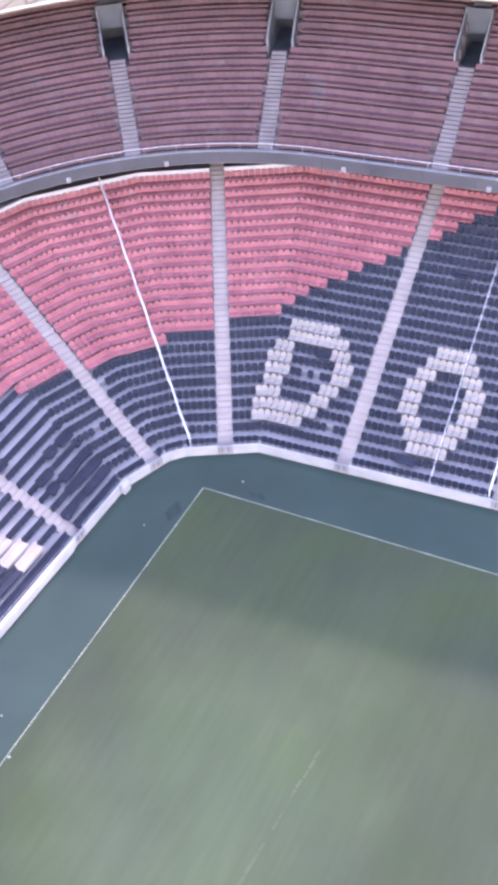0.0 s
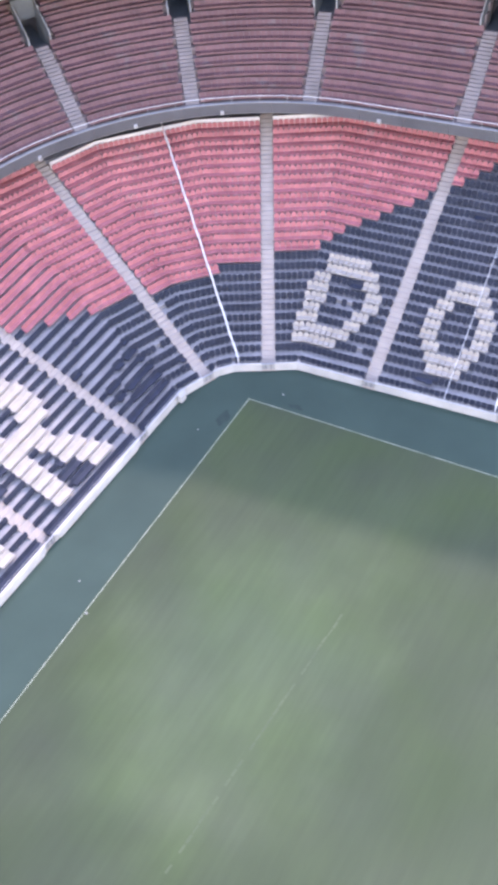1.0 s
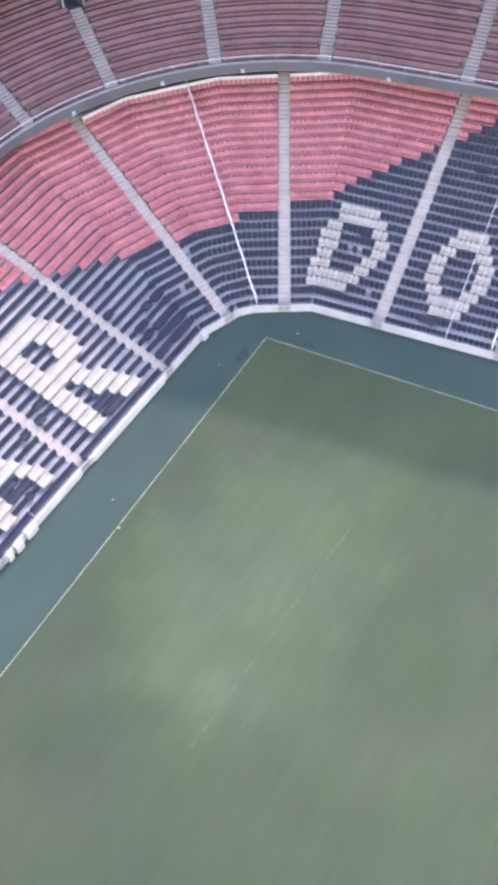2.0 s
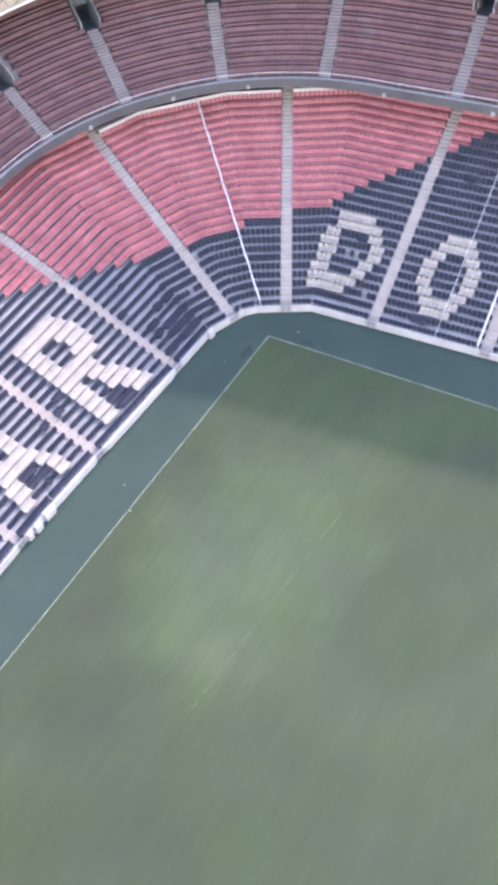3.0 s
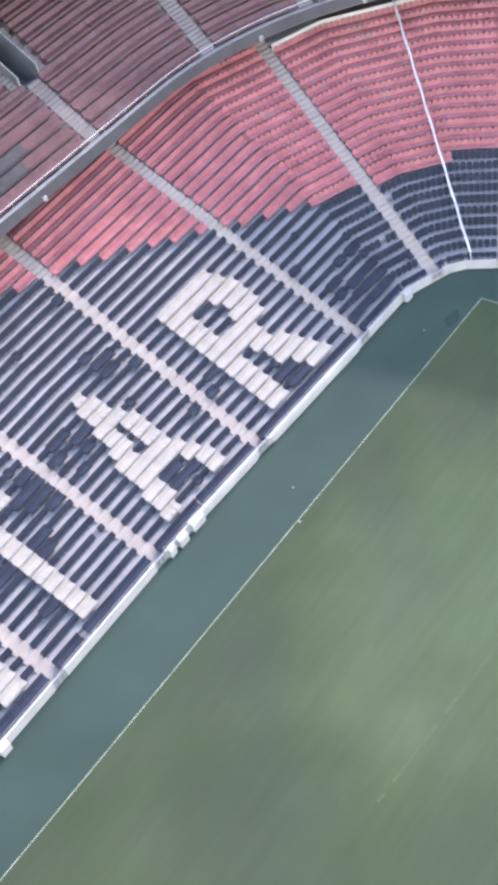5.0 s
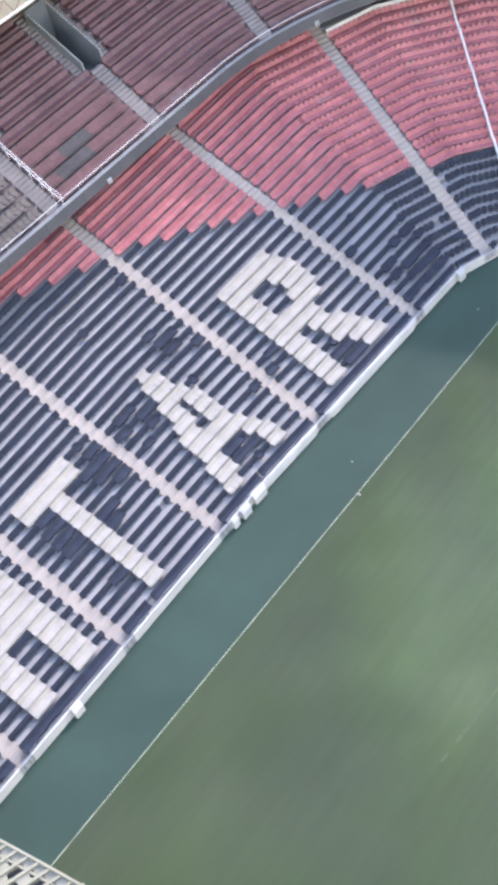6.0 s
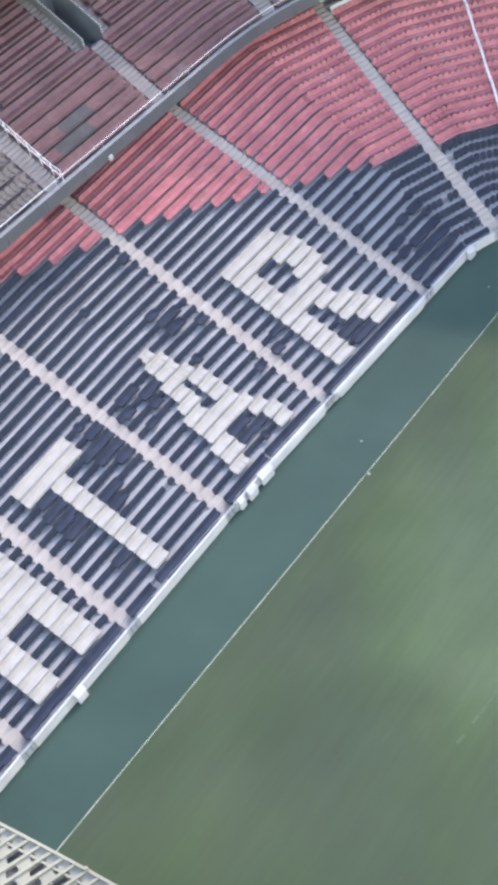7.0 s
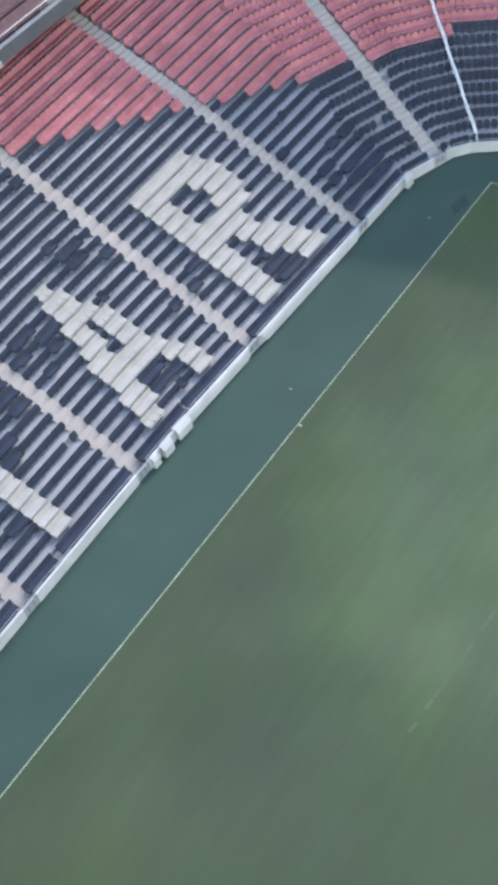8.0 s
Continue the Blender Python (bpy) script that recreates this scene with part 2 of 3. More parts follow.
def upper(s, o):
    """Place and outward way at s metres along the upper tier's front, o metres behind it."""
    if s < 0:
        return Vector((UC.x - UR - o, UC.y + s)), Vector((-1, 0))
    a = min(s / UR, UEND)
    n = Vector((-math.cos(a), math.sin(a)))
    p = UC + n * (UR + o)
    if s / UR > UEND:
        p += Vector((math.sin(a), math.cos(a))) * (s - UR * UEND)
    return p, n


U_LEFT, U_RIGHT = -68.0, 78.0
UAISLES = [-53.0, -41.0, -29.9, -18.55, -6.9, 6.04, 15.1, 25.1, 35.35, 49.1, 61.0]


def steps_between(a, b, most=1.6):
    n = max(1, math.ceil((b - a) / most))
    return [a + (b - a) * i / n for i in range(n + 1)]


def band(bm, a, b, o0, o1, z0, z1):
    """A bent bar along the upper tier from a to b."""
    stops = steps_between(a, b)
    rings = []
    for s in stops:
        p, q = upper(s, o0)[0], upper(s, o1)[0]
        rings.append([bm.verts.new((*p, z0)), bm.verts.new((*q, z0)), bm.verts.new((*q, z1)), bm.verts.new((*p, z1))])
    for r, t in zip(rings, rings[1:]):
        for i in range(4):
            bm.faces.new((r[i], r[(i + 1) % 4], t[(i + 1) % 4], t[i]))
    bm.faces.new(rings[0][::-1])
    bm.faces.new(rings[-1])


# ---- ground ----
bm = bmesh.new()
prism(bm, [(-900, -900), (900, -900), (900, 900), (-900, 900)], -0.6, -0.06)
tagged(part("ground", bm, EARTH), "bare earth ground beneath the stadium", "ground", kind="structure")
bm = bmesh.new()
prism(bm, [(-9, -115), (78, -115), (78, 12), (-9, 12)], -0.055, -0.004)
tagged(part("apron", bm, APRON), "dull teal green carpet apron round the pitch", "apron", kind="structure")
bm = bmesh.new()
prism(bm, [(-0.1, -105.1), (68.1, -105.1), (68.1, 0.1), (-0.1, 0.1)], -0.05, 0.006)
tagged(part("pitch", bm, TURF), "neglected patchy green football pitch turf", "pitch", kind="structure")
bm = bmesh.new()
prism(bm, [(-0.034, -105), (0.034, -105), (0.034, -0.05), (-0.034, -0.05)], 0.004, 0.011)
tagged(part("side_line", bm, LINE), "faded white painted side line on the turf", "pitch line", kind="structure")
bm = bmesh.new()
prism(bm, [(-0.05, -0.05), (68, -0.05), (68, 0.05), (-0.05, 0.05)], 0.004, 0.011)
tagged(part("goal_line", bm, WORN_LINE), "faded white painted goal line on the turf", "pitch line", kind="structure")

bm = bmesh.new()
for j in range(30):
    y, w = -16.8 - 0.72 * j, 0.09 + 0.06 * noise.noise(Vector((j * 0.7, 4.0, 0.0)))
    x = 16.5 + 0.06 * (y + 16.5) + 0.08 * noise.noise(Vector((j * 0.4, 1.0, 0.0)))
    if noise.noise(Vector((j * 0.55, 9.0, 0.0))) > -0.25:
        prism(bm, [(x - w, y), (x + w, y), (x + w - 0.05, y - 0.62), (x - w - 0.05, y - 0.62)], 0.003, 0.009)
tagged(part("old_line", bm, FADED), "old overgrown paint line on the turf", "pitch line", kind="structure")
for x, y, w, d in ((-0.85, -3.0, 0.7, 1.2), (4.0, 0.7, 0.9, 0.4)):
    bm = bmesh.new()
    ring = []
    for j in range(28):
        a = 2 * math.pi * j / 28
        r = 0.75 + 0.45 * noise.noise(Vector((math.cos(a) * 1.3 + x, math.sin(a) * 1.3 + y, 2.0)))
        ring.append((x + w * r * math.cos(a), y + d * r * math.sin(a)))
    prism(bm, ring, -0.006, 0.001)
    tagged(part("damp_patch", bm, DAMP), "dark damp patch on the carpet apron", "stain", kind="structure")

# ---- front wall: panels with a cap, gates at the aisles ----
wall = tagged(new("perimeter_wall"), "white painted low wall between stands and pitch", "wall", kind="structure")
for i in range(len(FACES)):
    lo, hi = span(i, 0.0)
    cuts = sorted([lo, hi] + [a + d for f, a in AISLES if f == i and lo < a < hi for d in (-0.55, 0.55)])
    for n, (a, b) in enumerate(zip(cuts, cuts[1:])):
        gate = any(f == i and abs((a + b) / 2 - c) < 0.3 for f, c in AISLES)
        pieces = [a, b] if gate else steps_between(a, b, 3.4)
        for c, d in zip(pieces, pieces[1:]):
            bm = bmesh.new()
            inset = 0.05 if gate else 0.0
            far = inset + 0.15
            ring = [spot(i, c + 0.012, inset), spot(i, d - 0.012, inset), spot(i, d - 0.012, far), spot(i, c + 0.012, far)]
            prism(bm, ring, -0.02, 0.74 if not gate else 0.68)
            panel = part("gate" if gate else "wall_panel", bm, SLOT if gate else WALL, wall)
            if gate:
                for at in (-0.22, 0.22):
                    bm = bmesh.new()
                    mid = (c + d) / 2 + at
                    prism(bm, [spot(i, mid - 0.045, 0.025), spot(i, mid + 0.045, 0.025), spot(i, mid + 0.045, 0.046), spot(i, mid - 0.045, 0.046)], 0.12, 0.62)
                    part("gate_slot", bm, DARK, panel, "dark slot in the gate")
            else:
                bm = bmesh.new()
                ends = [(*spot(i, e, 0.20), 0.92) for e in (c, d)]
                sweep(bm, ends, 0.015, 5)
                for e in (c + 0.1, (c + d) / 2, d - 0.1):
                    foot = spot(i, e, 0.20)
                    tube(bm, (*foot, 0.30), (*foot, 0.92), 0.012, 4)
                part("wall_rail", bm, WALL, wall, "thin pale rail behind the wall")
            if not gate:
                bm = bmesh.new()
                ring = [spot(i, c, inset - 0.03), spot(i, d, inset - 0.03), spot(i, d, inset + 0.14), spot(i, c, inset + 0.14)]
                prism(bm, ring, 0.74, 0.80)
                part("wall_cap", bm, WALL, wall)

# ---- lower terrace ----
stand = tagged(new("lower_terrace"), "pale concrete stepped terrace of the lower tier", "terrace", kind="structure")
for i in range(len(FACES)):
    for k in range(ROWS_AT[i]):
        # the ends' tapers, then the ends themselves at those depths
        lg, hg = (taper(i, e) for e in span(i, row_o(k)))
        ring = [spot(i, span(i, row_o(r, g))[e], row_o(r, g)) for r, e, g in ((k, 0, lg), (k, 1, hg), (k + 1, 1, hg), (k + 1, 0, lg))]
        bm = bmesh.new()
        prism(bm, ring, row_z(k, lg) - 0.75, [row_z(k, lg), row_z(k, hg), row_z(k, hg), row_z(k, lg)])
        part("terrace_step", bm, CONCRETE, stand)
for i in range(len(FACES)):
    o0, o1 = 0.16, row_o(0)
    (a0, b0), (a1, b1) = span(i, o0), span(i, o1)
    bm = bmesh.new()
    prism(bm, [spot(i, a0, o0), spot(i, b0, o0), spot(i, b1, o1), spot(i, a1, o1)], -0.02, FLOOR + 0.02)
    part("front_ledge", bm, CONCRETE, stand)
# walkway behind the last row, its back wall and the soffit
walkway = tagged(new("rear_walkway"), "shaded concrete walkway behind the lower tier", "walkway", kind="structure")
for i in range(len(FACES)):
    TOP_O, TOP_Z = row_o(ROWS_AT[i]), row_z(ROWS_AT[i])
    for name, o0, o1, z0, z1, mat in (("walkway_floor", TOP_O, TOP_O + 4.5, TOP_Z - 0.8, TOP_Z - 0.35, DARK), ("walkway_wall", TOP_O + 4.5, TOP_O + 4.9, TOP_Z - 0.8, 13.52, DARK)):
        (a0, b0), (a1, b1) = span(i, o0), span(i, o1)
        bm = bmesh.new()
        prism(bm, [spot(i, a0, o0), spot(i, b0, o0), spot(i, b1, o1), spot(i, a1, o1)], z0, z1)
        part(name, bm, mat, walkway)
# white parapet at the top of the corner blocks
parapet = tagged(new("top_parapet"), "white painted parapet above the corner blocks", "parapet", kind="structure")
for i, a, b, rows in ((2, -3.6, -1.66, 27), (2, -0.5, 9.9, 25), (3, -9.9, 9.9, 25), (4, -9.9, 0.97, 25), (4, 2.2, 9.9, 25), (5, -9.9, 1.5, 25)):
    TOP_O, TOP_Z = row_o(rows), row_z(rows)
    lo, hi = span(i, TOP_O)
    a, b = max(a, lo), min(b, hi)
    bm = bmesh.new()
    prism(bm, [spot(i, a, TOP_O + 0.02), spot(i, b, TOP_O + 0.02), spot(i, b, TOP_O + 0.12), spot(i, a, TOP_O + 0.12)], TOP_Z - 0.5, TOP_Z + (0.3 if rows > 25 else 0.7))
    part("parapet_wall", bm, STEEL, parapet)

# ---- lower aisles: two steps to a row ----
def sloped_step(name, front, foot, low):
    """A step whose front slopes out to its foot, evening out the riser's shade."""
    w = AISLE_W / 2
    v = [(-w, foot, low), (w, foot, low), (w, DEPTH, low), (-w, DEPTH, low), (-w, front, 0.0), (w, front, 0.0), (w, DEPTH, 0.0), (-w, DEPTH, 0.0)]
    return mesh_of(name, v, QUADS, STAIR)


step_mesh, half_mesh = sloped_step("stair_step", 0.0, -0.28, -0.212), sloped_step("stair_half_step", 0.415, 0.14, -0.212)


landing_mesh = mesh_of("landing", [(x, y, z) for z in (-0.34, 0.0) for x, y in ((-AISLE_W / 2, 0.0), (AISLE_W / 2, 0.0), (AISLE_W / 2, 2.6), (-AISLE_W / 2, 2.6))], QUADS, STAIR)


def facing(p, n, z):
    """A pose whose y runs along the ground way n."""
    return Matrix.Translation((p.x, p.y, z)) @ Matrix.Rotation(math.atan2(-n.x, n.y), 4, "Z")


for f, a in AISLES:
    base = spot(f, a, 0)
    aisle = tagged(new("aisle_stair"), "pale pinkish concrete aisle stairs between seat blocks", "stairs", "lower aisles")
    aisle.matrix_basis = facing(base, NORMAL[f], 0)
    g, last = taper(f, a), ROWS_AT[f]
    for k in range(last + (2 if f > 1 else 1)):
        put("stair_step", step_mesh, aisle, Matrix.Translation((0, row_o(k, g), row_z(k, g) + 0.006)))
        put("stair_step", half_mesh, aisle, Matrix.Translation((0, row_o(k, g), row_z(k, g) + RISE * g / 2)))
    put("landing", landing_mesh, aisle, Matrix.Translation((0, row_o(last, g), row_z(last, g) - 0.03)))

# ---- seats ----
LETTERS = {
    "D": ["1-8", "1-10", "0-2 9-11", "0-2 10-12", "0-2 10-12", "0-2 9-11", "0-2 8-10", "0-9", "1-7"],
    "O": ["3-8", "2-9", "1-3 8-10", "0-2 9-11", "0-2 9-11", "0-2 9-11", "1-3 8-10", "2-9", "3-8"],
    "R": ["0-10", "0-11", "0-3 8-12", "0-3 9-12", "0-3 8-12", "0-11", "0-9", "0-3 6-9", "0-3 7-10", "0-3 7-11", "0-3 9-12", "0-3 10-13"],
    "A": ["5-6", "4-7", "4-7", "3-8", "3-5 7-9", "3-5 7-9", "2-4 7-9", "2-9", "2-10", "1-4 9-11", "1-4 10-12", "1-3 10-12"],
    "T": ["0-10", "0-10", "4-6", "4-6", "4-6", "4-6", "4-6", "4-6", "4-6", "4-6", "4-6", "4-6"],
    "H": ["0-3 8-11", "0-3 8-11", "0-3 8-11", "0-3 8-11", "0-11", "0-11", "0-11", "0-3 8-11", "0-3 8-11", "0-3 8-11", "0-3 8-11", "0-3 8-11"],
}


def lit(letter, top, k, c):
    """Whether the seat in row k and column c belongs to the letter whose top row is given."""
    r = top - k
    if not 0 <= r < len(LETTERS[letter]):
        return False
    return any(int(p.split("-")[0]) <= c <= int(p.split("-")[1]) for p in LETTERS[letter][r].split())


LEFT_LETTERS = [("R", -17.65), ("A", -29.75), ("T", -39.9), ("H", -49.3)]


def edge_row(i, along, o):
    """The row at which navy seats give way to red ones."""
    if i == 0:
        along = spot(0, along, o).dot(ALONG[1])
    if i < 2:
        level = 10.35 - 0.543 * max(along, -18.0) - 0.325 * min(0.0, along + 18.0)
        return 1.5 + (level - 1.5) / taper(1, along)
    if i == 2:
        return 9.2 if along > -0.98 else 10.2
    if i == 3:
        return 9.2
    if i == 4:
        return 10.4 if along < 1.57 else 11.2
    return 12.45 + 0.85 * max(-0.7, along)


def seat_colour(i, along, o, k):
    if i < 2:
        # the letter across the bend is counted along the face nearer the corner
        run = spot(i, along, o).dot(ALONG[1])
        if any(lit(c, 12, k, math.floor(((run if c == "A" else along) - y0) / 0.5)) for c, y0 in LEFT_LETTERS):
            return "white"
    b1 = AISLES[8][1]
    if i == 5 and along > b1 and lit("O", 10, k, math.floor((along - b1 - AISLE_W / 2) / 0.5) - 4):
        return "white"
    if i in (4, 5) and along < b1 and (i == 5 or along > 1.57):
        run = b1 - AISLE_W / 2 - along
        if i == 4:
            run = b1 - AISLE_W / 2 - meet(4, o).dot(ALONG[5]) + meet(4, o).dot(ALONG[4]) - along
        if lit("D", 10, k, 14 - math.floor(run / 0.5)):
            return "white"
    return "navy" if k < math.floor(edge_row(i, along, o)) else "red"


def backrest(w=0.235, top=0.80, lean=0.22, shoulder=0.93, drop=0.04):
    """A backrest with rounded shoulders: outline swept through its thickness, leaning back."""
    out = [(-w * 0.97, 0.36), (w * 0.97, 0.36), (w, 0.46), (w, top - drop), (w * shoulder, top), (-w * shoulder, top), (-w, top - drop), (-w, 0.46)]
    v = [(x, 0.58 + (z - 0.36) * lean + d, z) for d in (0.0, 0.06) for x, z in out]
    n = len(out)
    return v, [tuple(range(n)), tuple(range(2 * n - 1, n - 1, -1))] + [(j, j + n, (j + 1) % n + n, (j + 1) % n) for j in range(n)]


def pan_down(w=0.235, front=0.20, low=0.36, lip=0.9):
    v = [(x, y, z) for z in (low, 0.43) for x, y in ((-w, front), (w, front), (w, 0.61), (-w, 0.61))]
    v[4], v[5] = (-w * lip, front + 0.03, 0.43), (w * lip, front + 0.03, 0.43)
    return v, QUADS


def pan_up(w=0.215):
    v = [(x, y + (z - 0.36) * 0.2, z) for z in (0.22, 0.56) for x, y in ((-w, 0.49), (w, 0.49), (w, 0.56), (-w, 0.56))]
    return v, QUADS


def bracket(w=0.05):
    return [(x, y, z) for z in (0.0, 0.40) for x, y in ((-w, 0.54), (w, 0.54), (w, 0.62), (-w, 0.62))], QUADS


def joined(*pieces):
    v, f = [], []
    for pv, pf in pieces:
        f += [tuple(j + len(v) for j in q) for q in pf]
        v += pv
    return np.array(v), f


OPEN_SEAT, SHUT_SEAT = joined(backrest(0.236, 0.82, 0.22, 0.78, 0.10), pan_down(0.246, 0.16, 0.36, 0.92), bracket()), joined(backrest(0.246, 0.64, 0.22, 0.88, 0.05), pan_up(0.245), bracket(0.02))
CORNER_SHUT = joined(backrest(0.222, 0.76, 0.24, 0.80, 0.09), pan_up(0.215), bracket(0.03))
WIDE_SEATS = [joined(backrest(0.25, 0.74, 0.35, 0.99), pan_down(0.25, front, 0.3, 0.97), bracket()) for front in (0.1, 0.2, 0.3)]
UPPER_SEAT = joined(backrest(0.238, 0.80, 0.38, 0.88, 0.06), pan_down(0.246, 0.02, 0.25, 0.92), bracket())
CORNER_SEAT = joined(backrest(0.215, 0.80, 0.4, 0.62, 0.13), pan_down(0.23, 0.08, 0.34, 0.8), bracket())
ROW_SEAT = joined(backrest(0.226, 0.86, 0.22, 0.66, 0.14), pan_down(0.24, 0.10, 0.34, 0.84), bracket())


def seat_field(name, places, shape, mat, label, group):
    """Many alike seats in one mesh; places are rows of x, y, z and the outward way."""
    v, f = shape
    p = np.array(places)
    nx, ny = p[:, 3:4], p[:, 4:5]
    wx = p[:, 0:1] + v[None, :, 0] * ny + v[None, :, 1] * nx
    wy = p[:, 1:2] - v[None, :, 0] * nx + v[None, :, 1] * ny
    wz = p[:, 2:3] + v[None, :, 2]
    verts = np.stack([wx, wy, wz], -1).reshape(-1, 3)
    faces = [tuple(j + s * len(v) for j in q) for s in range(len(p)) for q in f]
    ob = put(name, mesh_of(name, verts.tolist(), faces, mat))
    return tagged(ob, label, "seats", group, "stuff")


# where seats were left folded down on the long side: place along, row, and reach both ways
DOWN = [(-3.0, 1.2, 3.3, 3.2), (-1.0, 3.0, 1.8, 2.8), (-14.4, 1.2, 1.4, 2.0), (-26.6, 2.5, 1.6, 1.8), (-30.0, 10.2, 2.0, 2.0), (-23.6, 13.0, 1.2, 1.2), (-33.6, 9.6, 1.5, 2.0), (-39.4, 8.4, 1.8, 1.8)]


def left_down(i, along, o, k, chance):
    """Seats stand tipped up but for the front row, some patches and a few strays in runs along a row."""
    if i < 2:
        if k == 0:
            return True
        run = spot(i, along, o).dot(ALONG[1])
        ragged = 2.4 * noise.noise(Vector((run * 0.55, k * 3.7, 5.0))) + 0.15 * (chance - 0.5)
        if any(((run - a) / w) ** 2 + ((k - r) / d) ** 2 < 1.0 + ragged for a, r, w, d in DOWN):
            return True
    return noise.noise(Vector((along * 0.35, k * 3.1, 8.0 + i))) + 0.10 * chance > 0.60


rng = random.Random(7)
fields, whites = {}, []
for i in range(len(FACES)):
    for k in range(ROWS_AT[i]):
        o = row_o(k)
        lo, hi = span(i, o + 0.4)
        # the side blocks' tipped-up end seats reach a little over the stairs
        shy = 0.12 if k == 0 else -0.03
        marks = [lo + shy]
        for f, a in AISLES:
            if f == i and lo < a < hi:
                rim = AISLE_W / 2 + (0.02 if i > 1 or k > edge_row(i, a, o) else -0.11)
                marks += [a - rim, a + rim]
        marks.append(hi - shy)
        for b in range(0, len(marks) - 1, 2):
            a, e = marks[b], marks[b + 1]
            count = math.ceil((e - a) / 0.5 - 0.3)
            if count < 1:
                continue
            gap = (e - a) / count
            # seats are counted from the aisle
            from_end = b == 0 and i > 1
            for j in range(count):
                if i == 2 and k >= ROWS and b:
                    continue
                along = (e - gap * (j + 0.5)) if from_end or i < 2 else (a + gap * (j + 0.5))
                g = taper(i, along)
                if row_z(k, g) > 12.3:
                    continue
                p = spot(i, along, row_o(k, g) - (0.15 if k == 0 else 0.0))
                colour = seat_colour(i, along, o, k)
                place = (p.x, p.y, row_z(k, g), NORMAL[i].x, NORMAL[i].y)
                if colour == "white":
                    (whites if i < 2 else fields.setdefault((i, b, colour), [])).append(place)
                elif rng.random() > (0.008 if colour == "navy" and i > 1 else 0.0004):
                    if colour == "navy" and left_down(i, along, o, k, rng.random()):
                        colour = "navy open %d" % (int(12.9 + 2.4 * noise.noise(Vector((along * 0.4, k * 5.3, 17.0)))) % 3)
                    elif colour == "red" and i < 2 and noise.noise(Vector((along * 0.12, k * 5.37, 31.0 + i))) + 0.12 * rng.random() > 0.61:
                        colour = "red worn"
                    fields.setdefault((i, b, colour), []).append(place)
for (i, b, colour), places in fields.items():
    if colour == "navy":
        seat_field("navy_seats", places, CORNER_SHUT if i > 1 else SHUT_SEAT, NAVY, "rows of tipped-up navy blue plastic stadium seats", "lower tier seats")
    elif colour.startswith("navy open"):
        seat_field("open_navy_seats", places, WIDE_SEATS[int(colour[-1])], NAVY, "navy blue plastic stadium seats left folded down", "lower tier seats")
    elif colour == "white":
        seat_field("white_seats", places, CORNER_SEAT, WHITE, "white plastic stadium seats forming a letter", "lower tier seats")
    elif colour == "red worn":
        seat_field("weathered_red_seats", places, ROW_SEAT if i > 1 else OPEN_SEAT, WORN_RED, "darker weathered red plastic stadium seats", "lower tier seats")
    else:
        seat_field("red_seats", places, ROW_SEAT if i > 1 else OPEN_SEAT, RED, "rows of faded red plastic stadium seats", "lower tier seats")

seat_parts = [("backrest", mesh_of("backrest", *backrest(0.25, 0.74, 0.42, 0.9, 0.07), WHITE)), ("seat_pan", mesh_of("seat_pan", *pan_down(0.25, 0.07, 0.3, 0.92), WHITE)), ("bracket", mesh_of("bracket", *bracket(), SLOT))]
for x, y, z, nx, ny in whites:
    seat = tagged(new("stadium_seat"), "white plastic stadium seat forming part of a letter", "seat", "white letter seats")
    seat.matrix_basis = facing(Vector((x, y)), Vector((nx, ny)), z)
    for name, me in seat_parts:
        put(name, me, seat)

# ---- upper tier ----
VOM_W = 1.02


def vom_length(s):
    return 4.75 if s < 10 else 3.1


def vom_start(s):
    """How far behind the front the entrance well begins: farther up round the corner."""
    rows = 6 if s < 10 else 8
    return UEDGE + UDEPTH * rows


terrace = tagged(new("upper_terrace"), "shaded concrete stepped terrace of the upper tier", "terrace", kind="structure")
places = []
for k in range(UROWS):
    o0, o1 = UEDGE + UDEPTH * k, UEDGE + UDEPTH * (k + 1)
    z = UFLOOR + URISE * k
    wells = [a for a in UAISLES if o1 > vom_start(a) + 0.05 and o0 < vom_start(a) + vom_length(a) - 0.05]
    fan = 1 + o0 / UR
    cuts = [U_LEFT] + [a + d / (fan if a > 0 else 1.0) for a in wells for d in (-VOM_W, VOM_W)] + [U_RIGHT]
    for a, b in zip(cuts[::2], cuts[1::2]):
        bm = bmesh.new()
        band(bm, a, b, o0, o1, z - 0.8, z)
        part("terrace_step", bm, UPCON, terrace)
    stops = [U_LEFT + 1]
    for a in UAISLES:
        clear = (1.98 if a < 10 else 1.2) if a in wells else 0.68
        clear /= fan if a > 0 else 1.0
        stops += [a - clear, a + clear]
    stops.append(U_RIGHT - 1)
    for a, b in zip(stops[::2], stops[1::2]):
        width = 0.5 / (1 + max(0.0, o0) / UR)
        step = width if 0 < (a + b) / 2 < UR * UEND else 0.5
        s = a + step / 2 + ((b - a) % step) / 2
        while s < b - width / 2:
            p, n = upper(s, o0)
            if rng.random() > 0.0003:
                places.append((p.x, p.y, z, n.x, n.y, s))
            s += width if 0 < s < UR * UEND else 0.5
